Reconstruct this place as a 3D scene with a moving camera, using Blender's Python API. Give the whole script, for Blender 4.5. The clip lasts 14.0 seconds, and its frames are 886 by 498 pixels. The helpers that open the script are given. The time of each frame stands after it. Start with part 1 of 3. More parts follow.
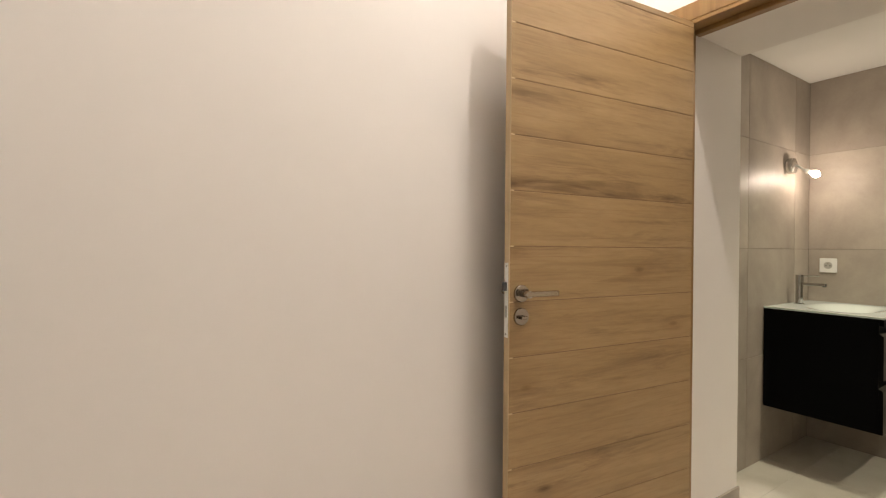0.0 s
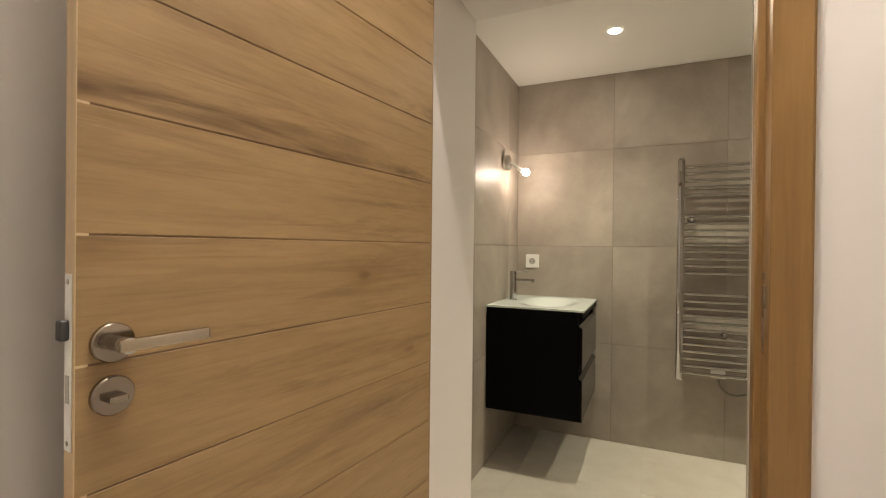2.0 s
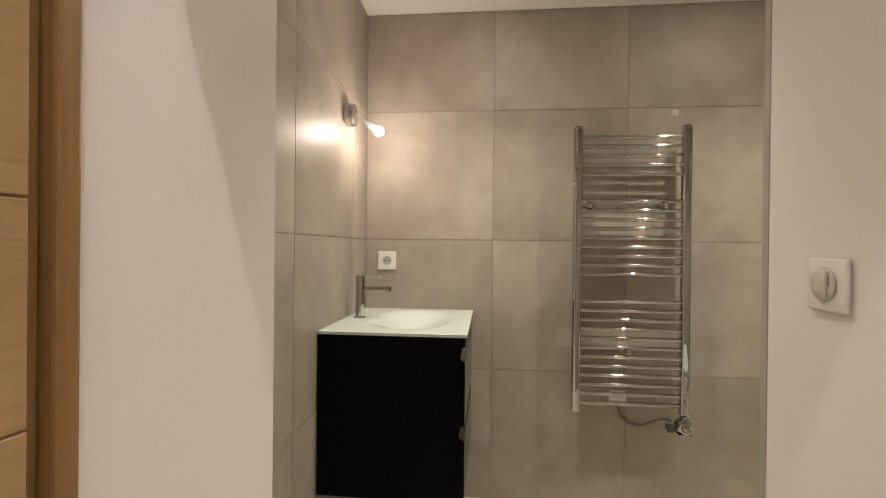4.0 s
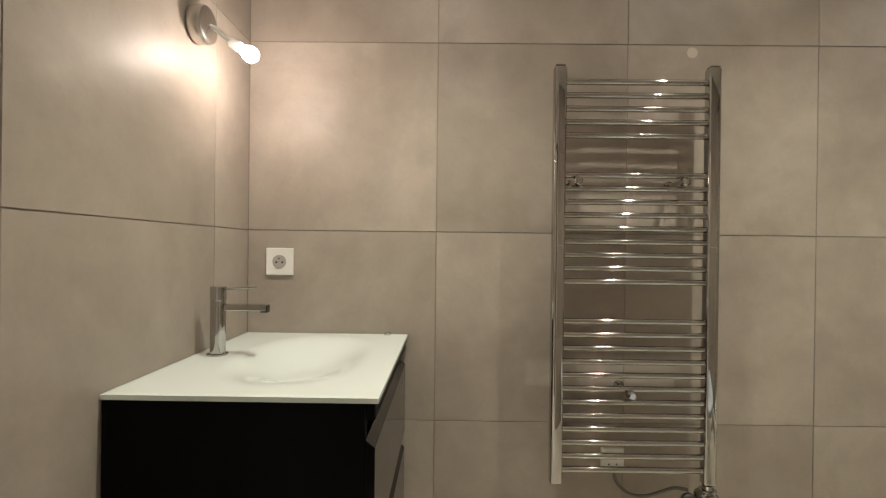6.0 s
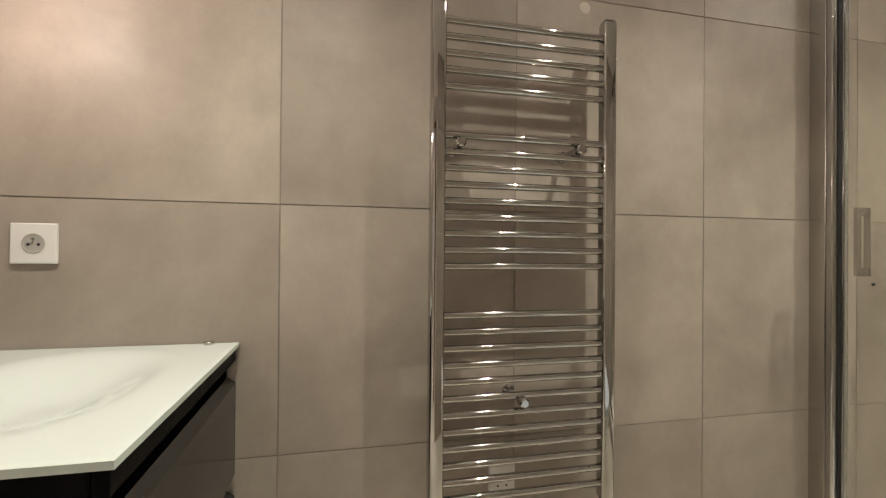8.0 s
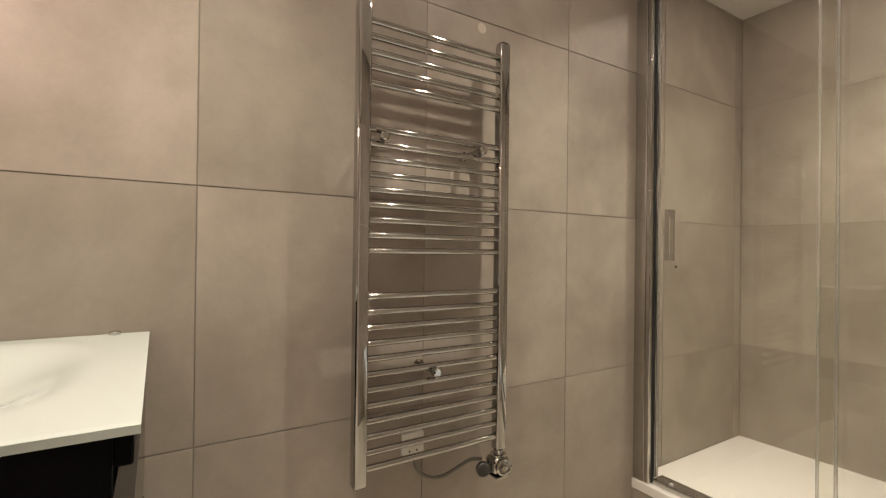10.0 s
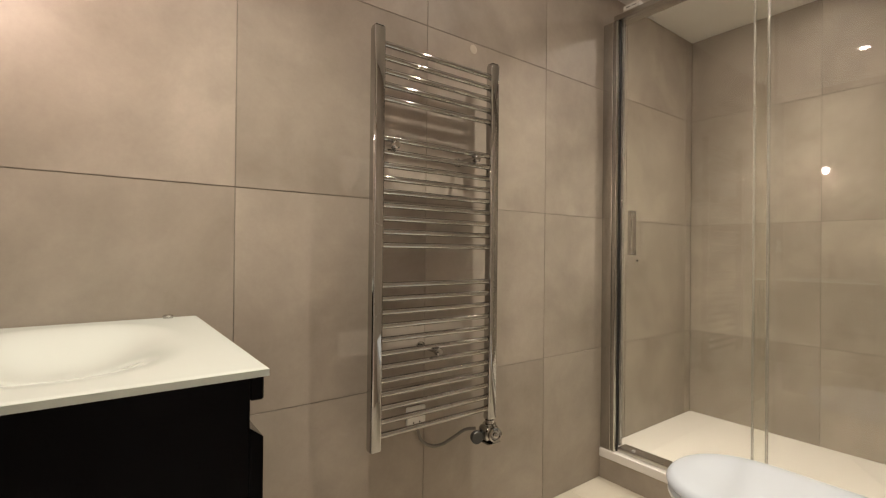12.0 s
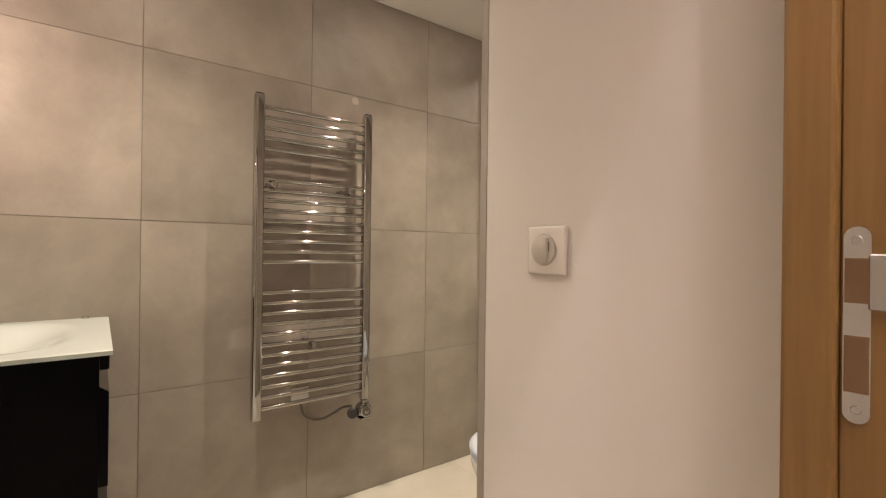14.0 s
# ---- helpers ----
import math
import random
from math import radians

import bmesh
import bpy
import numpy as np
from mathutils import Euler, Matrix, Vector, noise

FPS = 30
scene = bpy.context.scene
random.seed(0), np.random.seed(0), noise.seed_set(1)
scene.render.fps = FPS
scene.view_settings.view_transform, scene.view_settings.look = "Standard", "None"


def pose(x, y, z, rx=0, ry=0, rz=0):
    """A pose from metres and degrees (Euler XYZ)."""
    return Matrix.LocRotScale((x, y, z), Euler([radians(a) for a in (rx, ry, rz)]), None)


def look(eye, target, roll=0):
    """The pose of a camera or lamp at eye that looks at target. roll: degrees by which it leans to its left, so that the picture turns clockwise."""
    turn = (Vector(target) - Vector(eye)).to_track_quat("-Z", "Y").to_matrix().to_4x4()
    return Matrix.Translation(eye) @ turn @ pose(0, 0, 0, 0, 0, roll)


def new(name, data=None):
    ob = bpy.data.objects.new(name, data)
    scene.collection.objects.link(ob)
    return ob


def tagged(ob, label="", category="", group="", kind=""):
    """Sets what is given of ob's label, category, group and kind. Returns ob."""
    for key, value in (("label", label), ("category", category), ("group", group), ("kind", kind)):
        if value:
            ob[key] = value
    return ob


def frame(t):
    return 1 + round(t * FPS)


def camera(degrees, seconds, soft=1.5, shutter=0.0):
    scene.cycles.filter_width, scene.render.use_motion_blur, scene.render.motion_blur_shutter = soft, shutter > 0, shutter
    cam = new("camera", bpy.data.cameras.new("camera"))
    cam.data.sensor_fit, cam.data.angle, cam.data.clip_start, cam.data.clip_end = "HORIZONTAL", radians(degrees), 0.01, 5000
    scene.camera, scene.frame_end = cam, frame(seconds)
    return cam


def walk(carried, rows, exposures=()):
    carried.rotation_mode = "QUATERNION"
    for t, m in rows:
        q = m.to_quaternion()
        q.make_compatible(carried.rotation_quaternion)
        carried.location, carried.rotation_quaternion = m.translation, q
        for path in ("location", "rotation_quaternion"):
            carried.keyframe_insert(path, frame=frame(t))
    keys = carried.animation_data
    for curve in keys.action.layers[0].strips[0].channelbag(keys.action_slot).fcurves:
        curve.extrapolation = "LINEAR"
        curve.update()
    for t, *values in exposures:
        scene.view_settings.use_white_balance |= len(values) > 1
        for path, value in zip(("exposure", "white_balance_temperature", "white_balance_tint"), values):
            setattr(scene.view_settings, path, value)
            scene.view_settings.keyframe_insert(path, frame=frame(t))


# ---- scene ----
cam = camera(88.0, 14.0, soft=1.2)
PATH = [
    (0, (-0.288, -0.111, 1.191), (0.801, 1.566, 1.184), 0.5),
    (0.5, (-0.19, -0.04, 1.192), (1.134, 1.458, 1.186), 0.4),
    (1, (-0.069, 0.073, 1.177), (1.47, 1.351, 1.171), 0.5),
    (1.5, (0.082, 0.18, 1.183), (1.779, 1.238, 1.177), 0.6),
    (2, (0.283, 0.266, 1.185), (2.105, 1.092, 1.177), 0.6),
    (2.5, (0.496, 0.344, 1.177), (2.383, 1.006, 1.17), 0.6),
    (3, (0.727, 0.407, 1.172), (2.659, 0.925, 1.163), 0.6),
    (3.5, (0.928, 0.452, 1.177), (2.894, 0.821, 1.17), 0.7),
    (4, (1.14, 0.502, 1.164), (3.13, 0.697, 1.157), 0.6),
    (6.5, (1.94, 0.415, 1.142), (3.94, 0.374, 1.137), 0.6),
    (7, (2.032, 0.38, 1.127), (4.026, 0.231, 1.123), 0.5),
    (7.5, (2.083, 0.354, 1.113), (4.064, 0.078, 1.112), 0.6),
    (8, (2.122, 0.349, 1.09), (4.07, -0.106, 1.102), 0.5),
    (8.5, (2.137, 0.372, 1.083), (4.036, -0.254, 1.087), 0.6),
    (9, (2.12, 0.416, 1.076), (3.952, -0.385, 1.084), 0.7),
    (11.5, (2.038, 0.741, 1.037), (3.642, -0.453, 1.042), 0.6),
    (12, (2.003, 0.755, 1.039), (3.608, -0.438, 1.049), 0.6),
    (12.5, (1.947, 0.748, 1.049), (3.547, -0.451, 1.053), 0.6),
    (13, (1.811, 0.707, 1.05), (3.416, -0.486, 1.065), 0.5),
    (13.5, (1.647, 0.667, 1.074), (3.247, -0.534, 1.085), 0.6),
    (14, (1.383, 0.595, 1.11), (2.983, -0.605, 1.114), 0.7),
]
EXPOSURES = [(0.0, 0.13, 6400, 9), (1.2, 0.14, 6520, 9.2), (3.0, 0.31, 6480, 9.5), (4.0, 0.29, 6220, 10.5), (6.5, 0.22, 6020, 11.5), (8.0, 0.31, 5990, 13.5), (9.0, 0.35, 6190, 16), (11.5, 0.36, 6340, 17.5), (13.0, 0.35, 6390, 17.5), (14.0, 0.36, 6540, 20)]
walk(cam, [(t, look(eye, target, roll)) for t, eye, target, roll in PATH], exposures=EXPOSURES)

# ---- lights ----
world = bpy.data.worlds.new("world")
scene.world = world
world.use_nodes = True
world.node_tree.nodes["Background"].inputs[0].default_value = (1.0, 0.86, 0.7, 1)
world.node_tree.nodes["Background"].inputs[1].default_value = 0.0

SPOTS = [(2.69, 0.44), (2.72, -0.51), (2.70, -1.52)]
CEIL = 2.262


def lamp(name, kind, m, watts, colour, size, **more):
    data = bpy.data.lights.new(name, kind)
    data.energy, data.color = watts, colour
    if kind == "AREA":
        data.shape, data.size = "DISK", size
    else:
        data.shadow_soft_size = size
    if kind == "SPOT":
        data.spot_size, data.spot_blend = radians(more["cone"]), more["blend"]
    ob = new(name, data)
    ob.matrix_world = m
    return ob


WARM = (0.965, 0.905, 0.68)
for (sx, sy), watts in zip(SPOTS, (41, 36, 29)):
    lamp("ceiling_spot_light", "SPOT", pose(sx, sy, CEIL - 0.010), watts, WARM, 0.012, cone=104, blend=0.8)
for ly, watts in ((0.30, 64), (0.56, 36)):
    lamp("corridor_light", "POINT", pose(0.84, ly, 3.4), watts, (1.0, 0.92, 0.85), 0.015)
BULB = 218.0


# ---- materials ----
def tree(name):
    m = bpy.data.materials.new(name)
    m.use_nodes = True
    return m, m.node_tree.nodes, m.node_tree.links, m.node_tree.nodes["Principled BSDF"]


def plain(name, colour, rough=0.5, metal=0.0, grain=0.0, scale=200.0, spec=0.5, coat=0.0, emit=0.0, glow=(1.0, 0.81, 0.65)):
    m, n, l, b = tree(name)
    b.inputs["Base Color"].default_value = (*colour, 1)
    b.inputs["Roughness"].default_value = rough
    b.inputs["Metallic"].default_value = metal
    b.inputs["Specular IOR Level"].default_value = spec
    b.inputs["Coat Weight"].default_value = coat
    b.inputs["Coat Roughness"].default_value = 0.05
    if emit:
        b.inputs["Emission Color"].default_value = (*glow, 1)
        b.inputs["Emission Strength"].default_value = emit
    if grain:
        co = n.new("ShaderNodeNewGeometry")
        no = n.new("ShaderNodeTexNoise")
        no.inputs["Scale"].default_value, no.inputs["Detail"].default_value = scale, 4
        l.new(co.outputs["Position"], no.inputs["Vector"])
        bu = n.new("ShaderNodeBump")
        bu.inputs["Strength"].default_value, bu.inputs["Distance"].default_value = grain, 0.002
        l.new(no.outputs["Fac"], bu.inputs["Height"])
        l.new(bu.outputs["Normal"], b.inputs["Normal"])
        ra = n.new("ShaderNodeMapRange")
        ra.inputs["To Min"].default_value, ra.inputs["To Max"].default_value = rough * 0.85, rough * 1.15
        l.new(no.outputs["Fac"], ra.inputs["Value"])
        l.new(ra.outputs["Result"], b.inputs["Roughness"])
    return m


def ramp(n, stops):
    r = n.new("ShaderNodeValToRGB")
    e = r.color_ramp.elements
    while len(e) < len(stops):
        e.new(0.5)
    for el, (p, c) in zip(e, stops):
        el.position, el.color = p, (*c, 1)
    return r


def noise_of(n, l, vector, scale, detail=5, rough=0.6, distort=0.0):
    t = n.new("ShaderNodeTexNoise")
    t.inputs["Scale"].default_value, t.inputs["Detail"].default_value = scale, detail
    t.inputs["Roughness"].default_value, t.inputs["Distortion"].default_value = rough, distort
    l.new(vector, t.inputs["Vector"])
    return t.outputs["Fac"]


def mix(n, l, mode, fac, a, b):
    x = n.new("ShaderNodeMix")
    x.data_type, x.blend_type = "RGBA", mode
    if isinstance(fac, float):
        x.inputs[0].default_value = fac
    else:
        l.new(fac, x.inputs[0])
    for sock, v in ((x.inputs[6], a), (x.inputs[7], b)):
        if isinstance(v, tuple):
            sock.default_value = (*v, 1)
        else:
            l.new(v, sock)
    return x.outputs[2]


def shifted(n, l, source, by=17.0):
    """The given coordinates, moved by a random amount for each object."""
    info = n.new("ShaderNodeObjectInfo")
    mu = n.new("ShaderNodeMath")
    mu.operation = "MULTIPLY"
    mu.inputs[1].default_value = by
    l.new(info.outputs["Random"], mu.inputs[0])
    ad = n.new("ShaderNodeVectorMath")
    ad.operation = "ADD"
    l.new(source, ad.inputs[0])
    l.new(mu.outputs[0], ad.inputs[1])
    return ad.outputs[0], info.outputs["Random"]


def tile_material(name, dark, light, rough, vary=0.08):
    """Concrete-look porcelain: large soft clouds, fine speckle, each tile a little different."""
    m, n, l, b = tree(name)
    geo = n.new("ShaderNodeNewGeometry")
    at, rnd = shifted(n, l, geo.outputs["Position"])
    clouds = noise_of(n, l, at, 2.7, 5, 0.56, 0.45)
    speck = noise_of(n, l, at, 90, 4, 0.7)
    patch = noise_of(n, l, at, 9.0, 5, 0.6, 0.3)
    col = ramp(n, ((0.31, dark), (0.69, light)))
    l.new(clouds, col.inputs["Fac"])
    c2 = mix(n, l, "OVERLAY", 0.12, col.outputs["Color"], speck_col(n, l, patch))
    c3 = mix(n, l, "OVERLAY", 0.05, c2, speck_col(n, l, speck))
    hue = n.new("ShaderNodeHueSaturation")
    ra = n.new("ShaderNodeMapRange")
    ra.inputs["To Min"].default_value, ra.inputs["To Max"].default_value = 1 - vary, 1 + vary
    l.new(rnd, ra.inputs["Value"])
    l.new(ra.outputs["Result"], hue.inputs["Value"])
    l.new(c3, hue.inputs["Color"])
    l.new(hue.outputs["Color"], b.inputs["Base Color"])
    rr = n.new("ShaderNodeMapRange")
    rr.inputs["To Min"].default_value, rr.inputs["To Max"].default_value = rough - 0.07, rough + 0.07
    l.new(patch, rr.inputs["Value"])
    l.new(rr.outputs["Result"], b.inputs["Roughness"])
    b.inputs["Specular IOR Level"].default_value = 0.36
    bu = n.new("ShaderNodeBump")
    bu.inputs["Strength"].default_value, bu.inputs["Distance"].default_value = 0.06, 0.002
    l.new(patch, bu.inputs["Height"])
    l.new(bu.outputs["Normal"], b.inputs["Normal"])
    return m


def speck_col(n, l, fac):
    r = ramp(n, ((0.3, (0.25, 0.25, 0.25)), (0.7, (0.75, 0.75, 0.75))))
    l.new(fac, r.inputs["Fac"])
    return r.outputs["Color"]


def wood_material(name, dark, mid, light, rough, stretch, knots=True):
    """Veneer, grain along the short side of the stretch; smudged dark streaks and small knots."""
    m, n, l, b = tree(name)
    co = n.new("ShaderNodeTexCoord")
    mp = n.new("ShaderNodeMapping")
    mp.inputs["Scale"].default_value = stretch
    at, rnd = shifted(n, l, co.outputs["Object"], 23.0)
    l.new(at, mp.inputs["Vector"])
    fine = noise_of(n, l, mp.outputs["Vector"], 11.0, 8, 0.65, 0.2)
    wide = noise_of(n, l, mp.outputs["Vector"], 1.3, 4, 0.5, 1.0)
    col = ramp(n, ((0.25, dark), (0.50, mid), (0.78, light)))
    l.new(wide, col.inputs["Fac"])
    c = mix(n, l, "OVERLAY", 0.16, col.outputs["Color"], speck_col(n, l, fine))
    if knots:
        m2 = n.new("ShaderNodeMapping")
        m2.inputs["Scale"].default_value = (1.1, 1.0, 9.0)
        m2.inputs["Location"].default_value = (3.7, 0.0, 1.9)
        l.new(at, m2.inputs["Vector"])
        streak = noise_of(n, l, m2.outputs["Vector"], 2.3, 8, 0.63, 0.6)
        area = noise_of(n, l, m2.outputs["Vector"], 1.15, 2, 0.5, 0.6)
        sr = ramp(n, ((0.47, (0, 0, 0)), (0.68, (1, 1, 1))))
        ar = ramp(n, ((0.46, (0, 0, 0)), (0.66, (1, 1, 1))))
        l.new(streak, sr.inputs["Fac"])
        l.new(area, ar.inputs["Fac"])
        both = mix(n, l, "MULTIPLY", 1.0, sr.outputs["Color"], ar.outputs["Color"])
        c = mix(n, l, "MIX", both, c, mix(n, l, "MULTIPLY", 1.0, c, (0.41, 0.35, 0.28)))
        m4 = n.new("ShaderNodeMapping")
        m4.inputs["Scale"].default_value = (0.9, 1.0, 26.0)
        m4.inputs["Location"].default_value = (1.3, 0.0, 5.1)
        l.new(at, m4.inputs["Vector"])
        line = noise_of(n, l, m4.outputs["Vector"], 3.0, 6, 0.62, 1.2)
        lr = ramp(n, ((0.50, (0, 0, 0)), (0.74, (1, 1, 1))))
        l.new(line, lr.inputs["Fac"])
        c = mix(n, l, "MIX", lr.outputs["Color"], c, mix(n, l, "MULTIPLY", 1.0, c, (0.84, 0.80, 0.74)))
        m3 = n.new("ShaderNodeMapping")
        m3.inputs["Scale"].default_value = (2.6, 0.3, 7.0)
        l.new(at, m3.inputs["Vector"])
        wob = n.new("ShaderNodeMix")
        wob.data_type = "VECTOR"
        wob.inputs[0].default_value = 0.10
        l.new(m3.outputs["Vector"], wob.inputs[4])
        wn = n.new("ShaderNodeTexNoise")
        wn.inputs["Scale"].default_value = 2.5
        l.new(m3.outputs["Vector"], wn.inputs["Vector"])
        l.new(wn.outputs["Color"], wob.inputs[5])
        vo = n.new("ShaderNodeTexVoronoi")
        vo.inputs["Scale"].default_value = 1.15
        l.new(wob.outputs[1], vo.inputs["Vector"])
        halo = ramp(n, ((0.04, (1, 1, 1)), (0.26, (0, 0, 0))))
        kr = ramp(n, ((0.03, (1, 1, 1)), (0.10, (0, 0, 0))))
        l.new(vo.outputs["Distance"], halo.inputs["Fac"])
        l.new(vo.outputs["Distance"], kr.inputs["Fac"])
        c = mix(n, l, "MIX", halo.outputs["Color"], c, mix(n, l, "MULTIPLY", 1.0, c, (0.80, 0.75, 0.68)))
        c = mix(n, l, "MIX", kr.outputs["Color"], c, mix(n, l, "MULTIPLY", 1.0, c, (0.52, 0.45, 0.37)))
    l.new(c, b.inputs["Base Color"])
    b.inputs["Roughness"].default_value = rough
    bu = n.new("ShaderNodeBump")
    bu.inputs["Strength"].default_value, bu.inputs["Distance"].default_value = 0.05, 0.001
    l.new(fine, bu.inputs["Height"])
    l.new(bu.outputs["Normal"], b.inputs["Normal"])
    return m


def plaster_material(name, colour, rough=0.75):
    m, n, l, b = tree(name)
    geo = n.new("ShaderNodeNewGeometry")
    broad = noise_of(n, l, geo.outputs["Position"], 1.7, 4, 0.55)
    fine = noise_of(n, l, geo.outputs["Position"], 160, 4, 0.6)
    a = tuple(v * 0.965 for v in colour)
    col = ramp(n, ((0.3, a), (0.7, colour)))
    l.new(broad, col.inputs["Fac"])
    l.new(col.outputs["Color"], b.inputs["Base Color"])
    b.inputs["Roughness"].default_value = rough
    bu = n.new("ShaderNodeBump")
    bu.inputs["Strength"].default_value, bu.inputs["Distance"].default_value = 0.10, 0.001
    l.new(fine, bu.inputs["Height"])
    l.new(bu.outputs["Normal"], b.inputs["Normal"])
    return m


PLASTER = plaster_material("white_plaster", (0.80, 0.76, 0.72))
CEILING = plaster_material("ceiling_paint", (0.87, 0.85, 0.81), 0.85)
TILE = tile_material("wall_tile", (0.303, 0.260, 0.218), (0.420, 0.368, 0.313), 0.47)
FLOORTILE = tile_material("floor_tile", (0.57, 0.525, 0.445), (0.65, 0.605, 0.525), 0.42, 0.015)
GROUT = plain("grout", (0.265, 0.235, 0.20), 0.9, grain=0.2)
FLOORGROUT = plain("floor_grout", (0.53, 0.485, 0.41), 0.9, grain=0.2)
OAK = wood_material("oak_veneer", (0.272, 0.171, 0.074), (0.335, 0.217, 0.099), (0.385, 0.256, 0.125), 0.45, (1.3, 9.0, 9.0))
# Pale lipping, lightened further in colour to stand in for light from the west.
LIPPING = wood_material("pale_lit_lipping", (0.50, 0.36, 0.20), (0.57, 0.42, 0.245), (0.62, 0.47, 0.29), 0.45, (9.0, 9.0, 0.8), False)
VARNISH = wood_material("varnished_wood", (0.205, 0.110, 0.033), (0.250, 0.138, 0.043), (0.292, 0.168, 0.056), 0.40, (14.0, 14.0, 0.8), False)
CHROME = plain("chrome", (0.48, 0.47, 0.455), 0.035, 1.0)
BARCHROME = plain("bar_chrome", (0.48, 0.47, 0.455), 0.05, 1.0)
STEEL = plain("brushed_steel", (0.55, 0.53, 0.50), 0.25, 1.0)
SATIN = plain("satin_nickel", (0.46, 0.39, 0.30), 0.24, 1.0)
ROSE = plain("satin_rose", (0.34, 0.29, 0.235), 0.14, 1.0)
STRIP = plain("clear_seal", (0.75, 0.74, 0.70), 0.25)
DARKSTEEL = plain("dark_metal", (0.10, 0.10, 0.10), 0.4, 1.0)
BLACK = plain("black_lacquer", (0.003, 0.003, 0.0035), 0.45, grain=0.02, scale=60, spec=0.05)
FRONT = plain("dark_gloss_front", (0.010, 0.010, 0.010), 0.12, spec=0.7)
WHITEGLASS = plain("white_back_painted_glass", (0.68, 0.735, 0.705), 0.04, spec=0.3)
GLASSEDGE = plain("pale_green_glass_edge", (0.70, 0.80, 0.75), 0.12)
CERAMIC = plain("white_ceramic", (0.82, 0.82, 0.81), 0.10, coat=0.4)
SEAT = plain("white_seat_plastic", (0.62, 0.675, 0.765), 0.2)
WHITEPLASTIC = plain("white_plastic", (0.78, 0.77, 0.74), 0.32)
SWITCHWHITE = plain("switch_plastic", (0.84, 0.80, 0.755), 0.22)
DIALGREY = plain("dial_plastic", (0.60, 0.555, 0.50), 0.3)
TRIM = plain("grey_trim", (0.40, 0.365, 0.315), 0.4, grain=0.05)
GREYPLASTIC = plain("grey_plastic", (0.42, 0.40, 0.37), 0.4)
DARK = plain("dark_hole", (0.02, 0.02, 0.02), 0.6)
TRAY = plain("shower_tray_resin", (0.83, 0.795, 0.765), 0.45, grain=0.05, scale=120)
CABLE = plain("grey_cable", (0.17, 0.155, 0.135), 0.5)
BULBMAT = plain("lit_bulb", (1, 1, 1), 0.3, emit=BULB)
SPOTMAT = plain("lit_spot", (1, 1, 1), 0.3, emit=350.0, glow=(1.0, 0.88, 0.70))
# Near-white colour puts in side light that no lamp here gives.
FOREND = plain("pale_lit_zinc", (0.88, 0.87, 0.84), 0.4)
CORE = plain("door_core", (0.19, 0.105, 0.048), 0.7, grain=0.1)
PATCH = plain("filler", (0.55, 0.50, 0.43), 0.7, grain=0.1)
GLASS, gn, gl, gb = tree("clear_glass")
gb.inputs["Base Color"].default_value = (0.968, 0.975, 0.935, 1)
gb.inputs["Roughness"].default_value = 0.0
gb.inputs["Transmission Weight"].default_value = 1.0
gb.inputs["IOR"].default_value = 1.5


STRIP.node_tree.nodes["Principled BSDF"].inputs["Transmission Weight"].default_value = 0.85


# ---- building helpers ----
def box(bm, x0, x1, y0, y1, z0, z1, bevel=0.0, seg=1):
    r = bmesh.ops.create_cube(bm, size=1.0)
    v = r["verts"]
    m = Matrix.LocRotScale(((x0 + x1) / 2, (y0 + y1) / 2, (z0 + z1) / 2), None, (abs(x1 - x0), abs(y1 - y0), abs(z1 - z0)))
    bmesh.ops.transform(bm, matrix=m, verts=v)
    if bevel:
        edges = list({e for q in v for e in q.link_edges})
        bmesh.ops.bevel(bm, geom=edges, offset=bevel, segments=seg, affect="EDGES", profile=0.5)
    return bm


def B(*args, **kw):
    return box(bmesh.new(), *args, **kw)


def tube(points, radius, sides=12, bm=None, caps=True):
    """A round bar along a line of points; radius may be a list."""
    bm = bm or bmesh.new()
    pts = [Vector(p) for p in points]
    rad = radius if isinstance(radius, (list, tuple)) else [radius] * len(pts)
    rings, side = [], None
    for i, p in enumerate(pts):
        d = (pts[min(i + 1, len(pts) - 1)] - pts[max(i - 1, 0)])
        if d.length < 1e-9:
            d = pts[-1] - pts[0]
        d.normalize()
        if side is None:
            side = d.orthogonal().normalized()
        side = (side - d * side.dot(d)).normalized()
        other = d.cross(side)
        rings.append([bm.verts.new(p + rad[i] * (math.cos(a) * side + math.sin(a) * other)) for a in (2 * math.pi * k / sides for k in range(sides))])
    for a, b in zip(rings, rings[1:]):
        for k in range(sides):
            f = bm.faces.new((a[k], a[(k + 1) % sides], b[(k + 1) % sides], b[k]))
            f.smooth = True
    if caps:
        bm.faces.new(rings[0][::-1])
        bm.faces.new(rings[-1])
    return bm


def turned(centre, axis, profile, sides=24):
    """A lathe shape: profile rows are (distance along the axis, radius)."""
    c, a = Vector(centre), Vector(axis).normalized()
    side = a.orthogonal().normalized()
    other = a.cross(side)
    bm, rings = bmesh.new(), []
    for d, r in profile:
        rings.append([bm.verts.new(c + a * d + max(r, 1e-5) * (math.cos(t) * side + math.sin(t) * other)) for t in (2 * math.pi * k / sides for k in range(sides))])
    for p, q in zip(rings, rings[1:]):
        for k in range(sides):
            bm.faces.new((p[k], p[(k + 1) % sides], q[(k + 1) % sides], q[k]))
    bm.faces.new(rings[0][::-1])
    bm.faces.new(rings[-1])
    return bm


